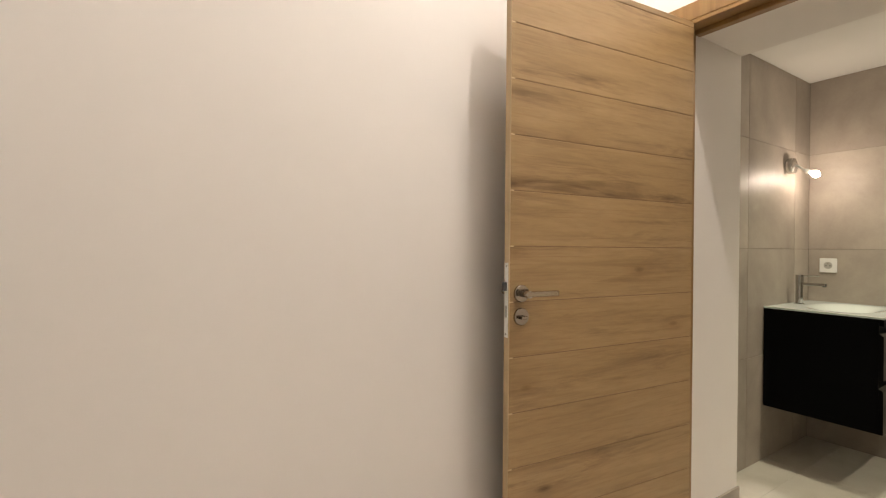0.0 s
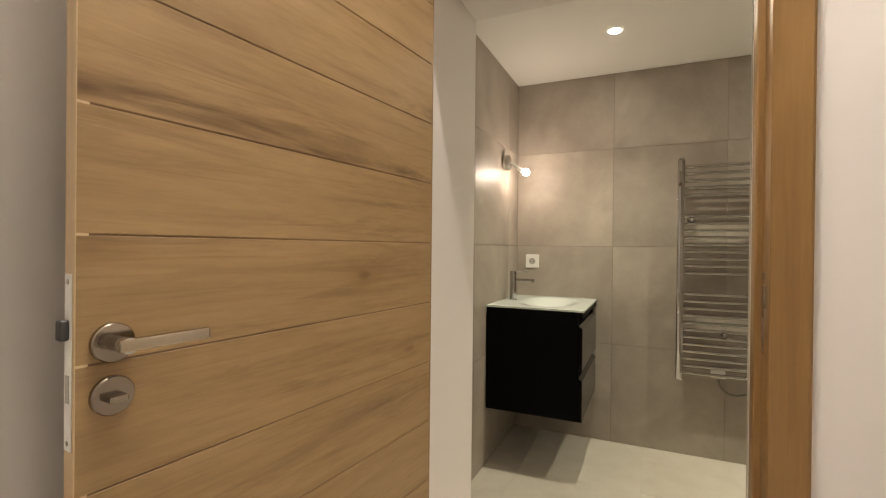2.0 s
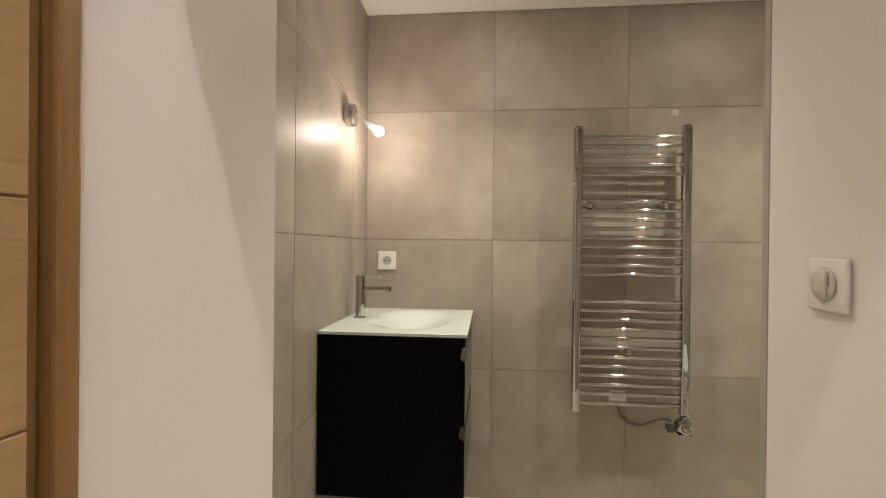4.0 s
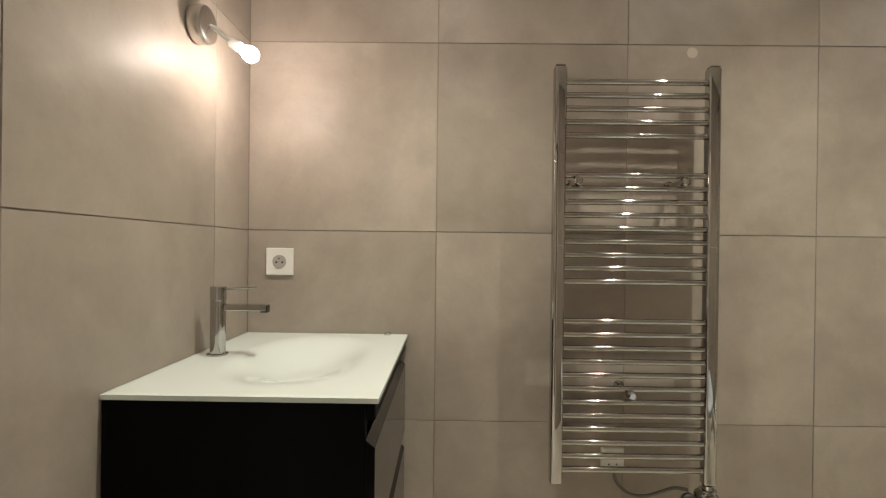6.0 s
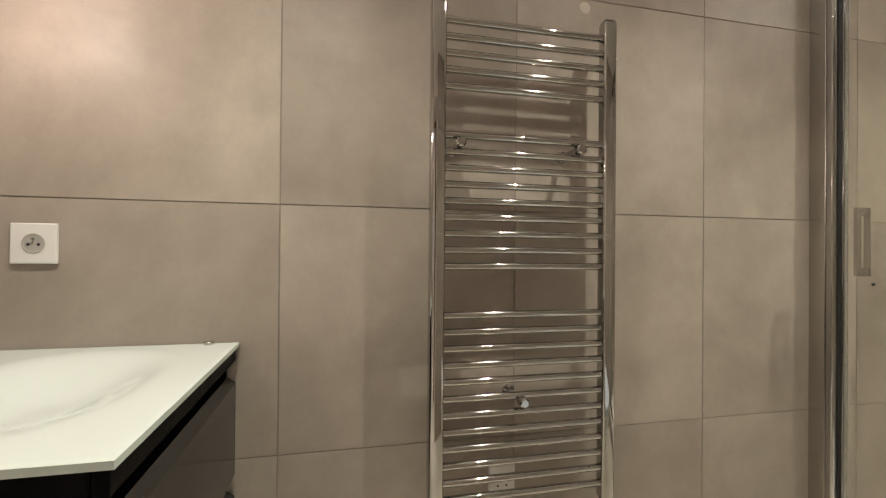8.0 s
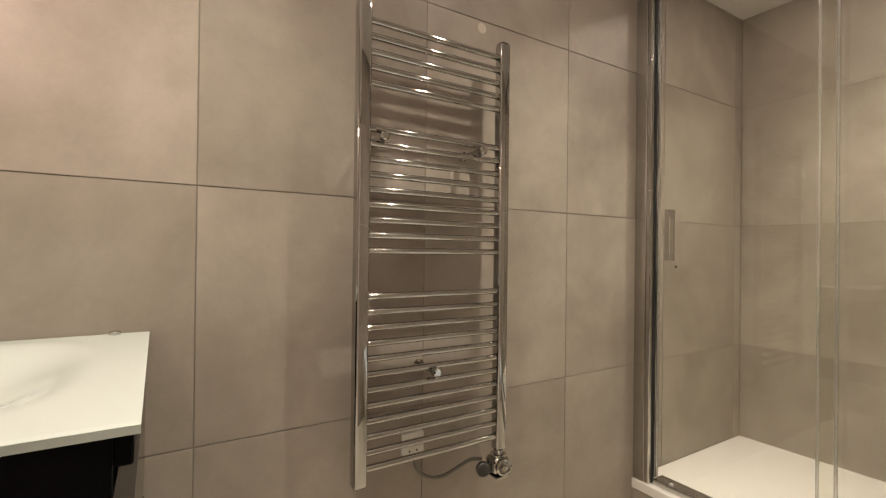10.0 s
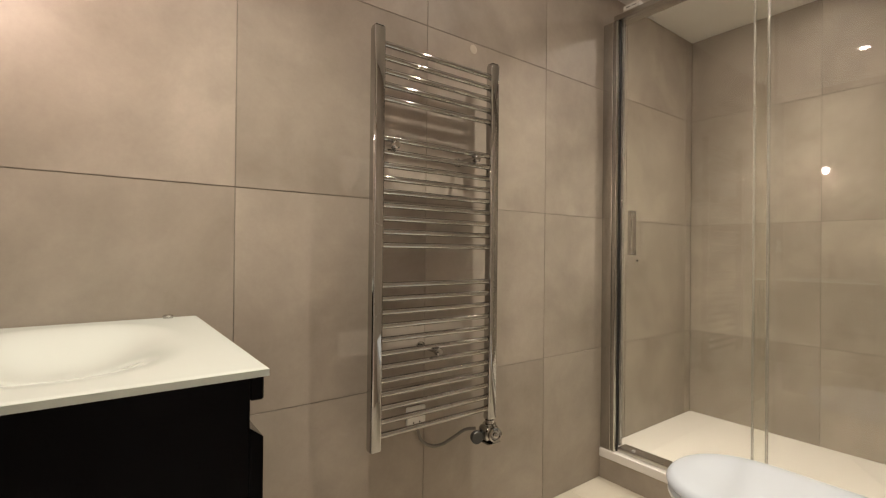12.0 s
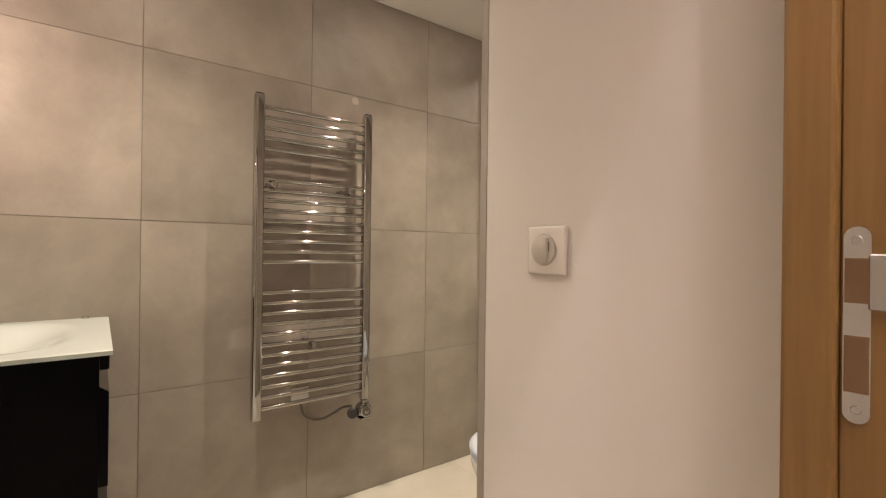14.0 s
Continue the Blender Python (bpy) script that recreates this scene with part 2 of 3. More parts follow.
def mesh_of(name, bm, material, smooth=None):
    bmesh.ops.recalc_face_normals(bm, faces=bm.faces)
    if smooth is not None:
        for f in bm.faces:
            f.smooth = True
        for e in bm.edges:
            if len(e.link_faces) == 2 and e.calc_face_angle(0) > radians(smooth):
                e.smooth = False
    elif any(f.smooth for f in bm.faces):
        for e in bm.edges:
            if len(e.link_faces) == 2 and e.calc_face_angle(0) > radians(45):
                e.smooth = False
    me = bpy.data.meshes.new(name)
    bm.to_mesh(me)
    bm.free()
    me.materials.append(material)
    return me


def part(name, bm, material, parent=None, label="", smooth=None):
    me = bm if isinstance(bm, bpy.types.Mesh) else mesh_of(name, bm, material, smooth)
    ob = new(name, me)
    if parent is not None:
        ob.parent = parent
    return tagged(ob, label)


def thing(name, label, category, m=None, group="", kind=""):
    ob = new(name)
    if m is not None:
        ob.matrix_world = m
    ob.empty_display_size = 0.05
    return tagged(ob, label, category, group, kind)


def structure(name, bm, material, label, category):
    return tagged(part(name, bm, material), label, category, "", "structure")


# ---- the large structure ----
XE, YN, YS = 3.28, 1.08, -1.985      # tile faces of the east, north and south walls
XW, YR, YL = 1.94, -0.032, 0.888     # inner end of the passage, its two reveals
FACE = 1.456                         # corridor face of the door wall
TALL = 3.6
G = 0.0025                           # depth of the joints
structure("floor", B(-4.3, 3.5, -2.7, 1.3, -0.12, -0.0012), FLOORGROUT, "pale greige floor under large porcelain tiles", "floor")
wall_east = structure("wall_east", B(XE + G, XE + 0.15, YS - 0.15, YN + 0.15, 0, CEIL + 0.2), GROUT, "bathroom wall clad in large grey-beige concrete-look tiles", "wall")
wall_north = structure("wall_north", B(XW, XE + G - 0.0005, YN + G, YN + 0.17, 0, CEIL + 0.2), GROUT, "bathroom wall behind the washbasin, clad in grey-beige tiles", "wall")
wall_south = structure("wall_south", B(2.0835, XE + G - 0.0005, YS - 0.15, YS - G, 0, CEIL + 0.2), GROUT, "shower wall clad in large grey-beige tiles", "wall")
bm = bmesh.new()
box(bm, FACE, XW, YL, 1.25, 0, TALL)
structure("wall_door_left", bm, PLASTER, "white plastered wall end beside the doorway", "wall")
bm = bmesh.new()
box(bm, FACE, 2.083, -2.75, YR, 0, TALL, bevel=0.002)
wall_right = structure("wall_door_right", bm, PLASTER, "thick white plastered wall end with a dial switch", "wall")
structure("wall_lintel", B(FACE, XW, YR, YL, 2.055, TALL), PLASTER, "white plastered lintel over the doorway", "wall")
structure("wall_corridor", B(-4.2, FACE, 1.05, 1.25, 0, TALL), PLASTER, "long added unseen white plastered wall closing the corridor", "wall")
# Unseen walls added to close the corridor, set far back to lessen bounced light.
structure("wall_unseen_south", B(-4.2, FACE, -2.75, -2.6, 0, TALL), PLASTER, "added unseen white plastered wall closing the corridor", "wall")
structure("wall_unseen_west", B(-4.35, -4.2, -2.75, 1.25, 0, TALL), PLASTER, "added unseen white plastered end wall closing the corridor", "wall")
structure("ceiling", B(XW, XE + G - 0.0005, YS - G, YN + G, CEIL, CEIL + 0.1), CEILING, "white painted bathroom ceiling", "ceiling")
structure("ceiling_corridor", B(-4.35, XW + 0.15, -2.75, 1.25, TALL, TALL + 0.1), CEILING, "white painted corridor ceiling", "ceiling")

structure("corner_trim", B(2.0725, 2.0925, YR - 0.010, YR + 0.0014, 0.0, CEIL, bevel=0.0006), TRIM, "thin grey trim on the plastered wall corner", "trim")

# grey tile skirting along the passage reveals
for name, y0, y1 in (("baseboard", YL - 0.010, YL), ("baseboard", YR, YR + 0.010)):
    structure(name, B(1.545, XW + (0.006 if y0 > 0 else 0.156), y0, y1, 0.0, 0.135, bevel=0.0015), TILE, "grey tile skirting at the foot of the white wall", "skirting")


# ---- doorway ----
JR, JL = 0.055, 0.859
frame_wood = thing("door_frame", "varnished orange-brown wooden door frame with a steel strike plate", "door frame", None, "", "structure")
for side, stop, reb, s0, s1 in ((-1, JR, 0.040, 1.504, 1.546), (1, JL, 0.874, 1.488, 1.513)):
    wall_y = YR if side < 0 else YL
    bm = B(s0, s1, min(stop, wall_y), max(stop, wall_y), 0, 2.055, bevel=0.004, seg=2)
    part("stop", bm, VARNISH, frame_wood)
    bm = B(1.436, s0 - 0.0002, min(reb, wall_y), max(reb, wall_y), 0, 2.055, bevel=0.002)
    part("jamb", bm, VARNISH, frame_wood)
    out = reb + side * 0.072
    bm = B(1.438, FACE - 0.0005, min(wall_y - side * 0.001, out), max(wall_y - side * 0.001, out), 0, 2.125, bevel=0.004, seg=2)
    part("architrave", bm, VARNISH, frame_wood)
part("head_stop", B(1.500, 1.536, JR, JL, 2.024, 2.0545, bevel=0.004, seg=2), VARNISH, frame_wood)
part("head", B(1.436, 1.4998, 0.041, 0.873, 2.04, 2.0545, bevel=0.002), VARNISH, frame_wood)
part("head_architrave", B(1.4375, FACE - 0.0005, -0.0315, 0.9455, 2.0555, 2.1245, bevel=0.004, seg=2), VARNISH, frame_wood)


def rounded_plate(x, z0, z1, half, y0, y1):
    """An upright plate with round ends, facing along y."""
    ring = [(x + half * math.cos(a), z1 - half + half * math.sin(a)) for a in (math.pi * k / 10 for k in range(11))]
    ring += [(x + half * math.cos(a), z0 + half + half * math.sin(a)) for a in (math.pi + math.pi * k / 10 for k in range(11))]
    bm = bmesh.new()
    rows = [[bm.verts.new((px, y, pz)) for px, pz in ring] for y in (y0, y1)]
    for k in range(len(ring)):
        q = (k + 1) % len(ring)
        bm.faces.new((rows[0][k], rows[0][q], rows[1][q], rows[1][k]))
    bm.faces.new(rows[0])
    bm.faces.new(rows[1][::-1])
    return bm


strike = part("strike_plate", rounded_plate(1.491, 0.956, 1.136, 0.0098, 0.0395, 0.0415), STEEL, frame_wood, "bright steel strike plate with round ends")
for z0, z1 in ((0.984, 1.036), (1.066, 1.107)):
    part("slot", B(1.4822, 1.4998, 0.0414, 0.0421, z0, z1, bevel=0.0002), CORE, strike, "dark mortise slot")
part("lip", B(1.464, 1.4835, 0.0385, 0.0426, 1.060, 1.111, bevel=0.0015), STEEL, strike)
for z in (0.9685, 1.1235):
    part("screw", turned((1.491, 0.0414, z), (0, 1, 0), ((0, 0.0042), (0.0008, 0.0036)), 12), STEEL, strike)

HINGE, ANGLE = (1.435, 0.826), 174.02
WIDE, THICK, HIGH = 0.829, 0.040, 2.045
LIP, REBATE = 0.027, 0.013           # the thick front lip of the rebated edge, and the step behind it
door = thing("door_1", "open light oak door with horizontal grooves and a steel lever handle", "door", pose(*HINGE, 0.0, 0, 0, ANGLE), "", "structure")
part("core", B(0.002, WIDE - REBATE - 0.002, -THICK + 0.0015, -0.0017, 0.012, HIGH - 0.002), CORE, door)
part("edge_band", B(WIDE - REBATE - 0.0019, WIDE, -LIP, -0.0003, 0.012, HIGH, bevel=0.0006), LIPPING, door, "pale oak edge band, lightened in colour for side light")
part("rebate", B(WIDE - REBATE - 0.0019, WIDE - REBATE, -THICK, -LIP - 0.0002, 0.012, HIGH), LIPPING, door, "stepped door edge")
GROOVES = [0.04 + 0.1652 * k for k in range(13)]
zs = [0.010] + GROOVES + [HIGH]
for a, b in zip(zs, zs[1:]):
    if b - a < 0.02:
        continue
    for y0, y1, x1 in ((-0.0039, 0.0, WIDE - 0.0006), (-THICK, -THICK + 0.0029, WIDE - REBATE - 0.002)):
        bm = B(0.0, x1, y0, y1, a + 0.0012, b - 0.0012, bevel=0.0009)
        part("plank", bm, OAK, door)
plate = part("lock_plate", B(WIDE, WIDE + 0.0015, -0.0235, -0.0055, 0.925, 1.147, bevel=0.0007), FOREND, door, "pale metal lock forend, brightened in colour for side light")
for z in (0.935, 1.137):
    part("screw", turned((WIDE + 0.0015, -0.0145, z), (1, 0, 0), ((0, 0.0036), (0.0006, 0.003)), 12), STEEL, plate)
part("latch", B(WIDE + 0.0015, WIDE + 0.012, -0.0215, -0.0085, 1.064, 1.090, bevel=0.002), DARKSTEEL, door, "dark latch bolt")
part("bolt", B(WIDE + 0.0015, WIDE + 0.0022, -0.0195, -0.0095, 0.985, 1.020), GREYPLASTIC, door)
HX = WIDE - 0.041
for s in (1, -1):
    y = 0.0 if s > 0 else -THICK
    handle = part("door_handle", turned((HX, y, 1.056), (0, s, 0), ((0, 0.026), (0.006, 0.026), (0.008, 0.0245), (0.008, 0.010), (0.032, 0.009)), 28), ROSE, door, "brushed steel lever on a round rose", smooth=30)
    part("neck", tube([(HX, y + s * 0.030, 1.056), (HX, y + s * 0.046, 1.056)], 0.0105, 14), STEEL, handle)
    part("lever", B(HX - 0.108, HX + 0.010, min(y + s * 0.036, y + s * 0.047), max(y + s * 0.036, y + s * 0.047), 1.048, 1.065, bevel=0.003, seg=2), SATIN, handle, "flat satin lever")
    lock = part("privacy_lock", turned((HX, y, 0.987), (0, s, 0), ((0, 0.026), (0.006, 0.026), (0.008, 0.0245)), 28), ROSE, door, "round steel rose with thumb turn", smooth=30)
    part("thumb_turn", B(HX - 0.011, HX + 0.011, min(y + s * 0.008, y + s * 0.024), max(y + s * 0.008, y + s * 0.024), 0.981, 0.990, bevel=0.002, seg=2), ROSE, lock)

# dial switch on the passage reveal
sw = thing("dial_switch", "white square wall switch with a round grey-white dial", "switch", pose(1.913, YR, 1.112))
part("plate", B(-0.0425, 0.0425, 0.0, 0.007, -0.0425, 0.0425, bevel=0.005, seg=4), SWITCHWHITE, sw, smooth=50)
part("ring", turned((0.004, 0.0065, 0), (0, 1, 0), ((0, 0.0278), (0.0010, 0.0275)), 36), GREYPLASTIC, sw)
dial = part("dial", turned((0.004, 0.0068, 0), (0, 1, 0), ((0, 0.0265), (0.0025, 0.0263), (0.0035, 0.0250)), 36), DIALGREY, sw, "grey-white dial", smooth=30)
bm = bmesh.new()
rows = []
for y, rr in ((0.0102, 0.0243), (0.0125, 0.0238), (0.0135, 0.0225)):
    ring = [(0.004 + rr * math.cos(a), y, rr * math.sin(a)) for a in (math.radians(-120 + 240 * k / 26) for k in range(27))]
    rows.append([bm.verts.new(p) for p in ring])
for p, q in zip(rows, rows[1:]):
    for k in range(27):
        bm.faces.new((p[k], p[(k + 1) % 27], q[(k + 1) % 27], q[k]))
bm.faces.new(rows[0][::-1])
bm.faces.new(rows[-1])
part("raised_segment", bm, DIALGREY, dial, smooth=40)
# Dark strip put in for the shade of the notch beside the segment.
part("notch_shade", B(-0.0108, -0.0086, 0.0101, 0.0107, -0.002, 0.014), CABLE, dial, "short dark strip for the shaded dial notch")


# ---- washbasin unit ----
VX0, VX1, VY0, VY1 = 2.655, XE - 0.003, 0.567, YN - 0.002
VZ0, VZ1, TOP = 0.312, 0.8640, 0.875
unit = thing("vanity_unit", "wall-hung black lacquered washbasin cabinet with two handleless drawers", "cabinet", pose(0, 0, 0))
part("side_panel", B(VX0 + 0.004, VX0 + 0.022, VY0 + 0.024, VY1, VZ0, VZ1, bevel=0.001), BLACK, unit)
part("side_panel", B(VX1 - 0.022, VX1 - 0.004, VY0 + 0.024, VY1, VZ0, VZ1, bevel=0.001), BLACK, unit)
part("bottom_panel", B(VX0 + 0.0225, VX1 - 0.0225, VY0 + 0.024, VY1, VZ0, VZ0 + 0.018), BLACK, unit)
part("back_panel", B(VX0 + 0.0225, VX1 - 0.0225, VY1 - 0.012, VY1, VZ0 + 0.0185, VZ1 - 0.002), BLACK, unit)
part("inner_front", B(VX0 + 0.0225, VX1 - 0.0225, VY0 + 0.045, VY0 + 0.055, VZ0 + 0.0185, VZ1 - 0.002), BLACK, unit)
part("top_rail", B(VX0 + 0.004, VX1 - 0.004, VY0 + 0.006, VY0 + 0.0236, 0.832, VZ1, bevel=0.002), BLACK, unit)


def drawer_front(z0, z1, x0, x1):
    bm = bmesh.new()
    prof = [(VY0 + 0.006, z0), (VY0 + 0.006, z1 - 0.014), (VY0 + 0.0236, z1), (VY0 + 0.0236, z0)]
    rows = [[bm.verts.new((x, y, z)) for y, z in prof] for x in (x0, x1)]
    for k in range(4):
        bm.faces.new((rows[0][k], rows[0][(k + 1) % 4], rows[1][(k + 1) % 4], rows[1][k]))
    bm.faces.new(rows[0])
    bm.faces.new(rows[1][::-1])
    return bm


for z0, z1 in ((VZ0, 0.532), (0.570, 0.795)):
    dr = part("drawer_front", drawer_front(z0, z1, VX0 + 0.0065, VX1 - 0.0065), FRONT, unit, "glossy dark drawer front with a bevelled grip edge")
    part("end_edge", drawer_front(z0, z1, VX0 + 0.004, VX0 + 0.0064), BLACK, dr, "matt black end edge")
    part("end_edge", drawer_front(z0, z1, VX1 - 0.0064, VX1 - 0.004), BLACK, dr, "matt black end edge")

basin = thing("glass_washbasin", "white back-painted glass basin top with a shallow moulded bowl", "washbasin", pose(0, 0, 0))
BC, BA, BB, BD = (2.972, 0.802), 0.262, 0.174, 0.048
bm = bmesh.new()
NX, NY = 88, 72
grid = []
for i in range(NX + 1):
    row = []
    for j in range(NY + 1):
        x, y = VX0 + (VX1 - VX0) * i / NX, VY0 + (VY1 - VY0) * j / NY
        r = (abs((x - BC[0]) / BA) ** 2.42 + abs((y - BC[1]) / BB) ** 2.42) ** (1 / 2.42)
        d = 0.5 + 0.5 * math.cos(math.pi * min(1.0, max(0.0, r - 0.10) / 0.90))
        edge = min(x - VX0, VX1 - x, y - VY0, VY1 - y)
        row.append(bm.verts.new((x, y, TOP - BD * d * min(1, edge / 0.012) - (0.001 if edge < 1e-6 else 0))))
    grid.append(row)
for i in range(NX):
    for j in range(NY):
        bm.faces.new((grid[i][j], grid[i + 1][j], grid[i + 1][j + 1], grid[i][j + 1])).smooth = True
part("bowl_top", bm, WHITEGLASS, basin, smooth=60)
for x0, x1, y0, y1 in ((VX0, VX1, VY0, VY0 + 0.006), (VX0, VX1, VY1 - 0.006, VY1), (VX0, VX0 + 0.006, VY0 + 0.006, VY1 - 0.006), (VX1 - 0.006, VX1, VY0 + 0.006, VY1 - 0.006)):
    part("glass_edge", B(x0, x1, y0, y1, VZ1 + 0.0005, TOP - 0.0012), GLASSEDGE, basin, "pale green glass edge")
part("overflow_cap", turned((3.258, 0.628, TOP - 0.001), (0, 0, 1), ((0, 0.011), (0.006, 0.011), (0.008, 0.009)), 20), STEEL, basin, "small round steel cap", smooth=30)

FX, FY = 2.968, 1.018
tap = thing("basin_mixer_tap", "slim cylindrical chrome mixer tap on the washbasin", "tap", pose(FX, FY, TOP))
part("body", turned((0, 0, 0), (0, 0, 1), ((-0.001, 0.025), (0.004, 0.025), (0.006, 0.0185), (0.135, 0.0185), (0.136, 0.0178), (0.138, 0.0192), (0.170, 0.0192), (0.172, 0.0175)), 30), CHROME, tap, smooth=30)
part("spout", B(-0.012, 0.012, -0.125, -0.018, 0.112, 0.128, bevel=0.002, seg=2), CHROME, tap)
part("aerator", B(-0.009, 0.009, -0.1262, -0.110, 0.108, 0.1265), DARKSTEEL, tap)
part("lever", tube([(0, -0.015, 0.166), (0, -0.095, 0.170)], [0.004, 0.0032], 10), CHROME, tap)


# ---- wall socket ----
def socket():
    s = thing("wall_socket", "white square French wall socket above the washbasin", "socket", pose(XE, 0.976, 1.100, 0, 0, 90))
    part("plate", B(-0.0435, 0.0435, 0.0, 0.009, -0.0435, 0.0435, bevel=0.003, seg=2), WHITEPLASTIC, s)
    part("well", turned((0, 0.009, 0), (0, 1, 0), ((0, 0.0215), (0.0015, 0.0215), (0.0015, 0.0185), (0.0004, 0.018)), 28), GREYPLASTIC, s)
    for dx in (-0.0095, 0.0095):
        part("hole", turned((dx, 0.0094, -0.002), (0, 1, 0), ((0, 0.0032), (0.0006, 0.0032)), 12), DARK, s)
    part("pin", turned((0, 0.0094, 0.010), (0, 1, 0), ((0, 0.0028), (0.006, 0.0026)), 12), STEEL, s)


socket()

# ---- wall lamp ----
LX, LZ = 2.958, 1.697
wl = thing("wall_lamp", "small round metal wall lamp with a lit bare bulb", "wall lamp", pose(LX, YN, LZ))
part("base", turned((0, 0, 0), (0, -1, 0), ((0, 0.043), (0.005, 0.047), (0.030, 0.047), (0.036, 0.044), (0.039, 0.036))), STEEL, wl, smooth=30)
end = Vector((2.990 - LX, 0.953 - YN, 1.638 - LZ))
axis = Vector((0.030, -0.085, -0.048)).normalized()
part("arm", tube([(0.004, -0.036, 0), (0.006, -0.048, -0.004), end - axis * 0.052], [0.005, 0.006, 0.008], 14), WHITEPLASTIC, wl)
part("holder", turned(end - axis * 0.056, axis, ((0, 0.008), (0.002, 0.0125), (0.030, 0.0140), (0.033, 0.0125)), 20), WHITEPLASTIC, wl, "white ceramic bulb holder", smooth=30)
part("bulb", turned(end - axis * 0.024, axis, ((0, 0.010), (0.006, 0.0135), (0.014, 0.0185), (0.024, 0.0205), (0.034, 0.0185), (0.041, 0.012), (0.045, 0.003)), 24), BULBMAT, wl, "lit warm white bulb", smooth=60)

# ---- recessed spots ----
for sx, sy in SPOTS:
    s = thing("ceiling_spotlight", "small round recessed ceiling spotlight, lit", "spotlight", pose(sx, sy, CEIL), "bathroom ceiling spots")
    bm = turned((0, 0, 0), (0, 0, -1), ((0.0, 0.042), (0.004, 0.041), (0.005, 0.035), (0.002, 0.028)), 32)
    part("rim", bm, WHITEPLASTIC, s, smooth=40)
    part("lens", turned((0, 0, -0.0042), (0, 0, -1), ((0, 0.0250), (0.0015, 0.0245)), 28), SPOTMAT, s, "glowing warm white lens")

# ---- towel radiator ----
RY0, RY1, RX = 0.115, -0.339, 3.19
rad = thing("towel_radiator", "chrome ladder towel radiator with three groups of bars", "radiator", pose(0, 0, 0))
for y in (RY0, RY1):
    post = part("post", B(RX - 0.016, RX + 0.018, y - 0.0185, y + 0.0185, 0.454, 1.693, bevel=0.008, seg=4), CHROME, rad, smooth=40)
    part("end_cap", B(RX - 0.012, RX + 0.014, y - 0.0145, y + 0.0145, 1.6932, 1.6960, bevel=0.001), CHROME, post)
bar = mesh_of("bar", tube([(0, RY0 - 0.012, 0), (0, RY1 + 0.012, 0)], 0.0092, 16), BARCHROME)
BARS = [1.648 - 0.0398 * k for k in range(5)] + [1.371 - 0.0395 * k for k in range(9)] + [0.937 - 0.0401 * k for k in range(12)]
for z in BARS:
    part("bar", bar, BARCHROME, rad).location = (RX, 0, z)
for y, z in ((0.062, 1.352), (-0.252, 1.352), (-0.103, 0.722)):
    br = part("bracket", turned((3.279, y, z), (-1, 0, 0), ((0, 0.016), (0.006, 0.016), (0.008, 0.008), (0.100, 0.008)), 18), CHROME, rad, smooth=30)
    part("clamp", turned((3.185, y, z), (-1, 0, 0), ((0, 0.0125), (0.018, 0.0125), (0.022, 0.009)), 18), CHROME, br, smooth=30)
head = part("thermostat", turned((RX + 0.002, RY1, 0.4535), (0, 0, -1), ((0, 0.015), (0.012, 0.016), (0.013, 0.024), (0.050, 0.025), (0.056, 0.020)), 24), CHROME, rad, "chrome heating element head with a dial", smooth=30)
bm = B(RX - 0.028, RX + 0.030, RY1 - 0.026, RY1 + 0.034, 0.384, 0.438, bevel=0.017, seg=5)
part("housing", bm, CHROME, head, smooth=50)
part("dial", turned((RX - 0.024, RY1 + 0.004, 0.411), (-1, 0.25, 0.05), ((0, 0.0255), (0.010, 0.0260), (0.014, 0.0245), (0.015, 0.018), (0.012, 0.0150), (0.012, 0.0095), (0.018, 0.0085), (0.019, 0.006)), 30), CHROME, head, smooth=30)
part("gland", turned((RX + 0.020, RY1 + 0.046, 0.398), (-1, 0.3, 0), ((0, 0.022), (0.012, 0.0225), (0.015, 0.020), (0.012, 0.014), (0.012, 0.005)), 26), DARKSTEEL, head, "round cable gland", smooth=30)
part("foot", B(RX - 0.030, RX + 0.012, RY1 - 0.024, RY1 + 0.030, 0.377, 0.3838, bevel=0.003, seg=2), CHROME, head)

out = thing("cable_outlet", "small white cable outlet plate on the tiles behind the radiator", "outlet", pose(XE, -0.085, 0.492, 0, 0, 90))
part("plate", B(-0.036, 0.036, 0.0, 0.011, -0.030, 0.034, bevel=0.003, seg=2), WHITEPLASTIC, out)
for dx in (-0.012, 0.012):
    part("screw", turned((dx, 0.011, -0.018), (0, 1, 0), ((0, 0.003), (0.0008, 0.0028)), 10), DARK, out)


def bend(pts, steps=6):
    """A smooth line through the points."""
    p = [Vector(q) for q in pts]
    p = [2 * p[0] - p[1]] + p + [2 * p[-1] - p[-2]]
    res = []
    for a, b, c, d in zip(p, p[1:], p[2:], p[3:]):
        for k in range(steps):
            t = k / steps
            res.append(0.5 * (2 * b + (c - a) * t + (2 * a - 5 * b + 4 * c - d) * t * t + (3 * b - a - 3 * c + d) * t ** 3))
    return res + [p[-2]]


cable = part("power_cable", tube(bend([(3.268, -0.086, 0.462), (3.266, -0.100, 0.415), (3.262, -0.140, 0.385), (3.255, -0.185, 0.384), (3.245, -0.225, 0.402), (3.232, -0.262, 0.422), (3.216, -0.295, 0.424)]), 0.0056, 10), CABLE)
tagged(cable, "thin grey power cable hanging below the radiator", "cable")

patch = part("filler_patch", turned((XE + 0.001, -0.323, 1.776), (-1, 0, 0), ((0, 0.017), (0.0018, 0.0165), (0.0022, 0.012)), 18), PATCH)
tagged(patch, "small pale round filler patch on the wall tile", "patch")

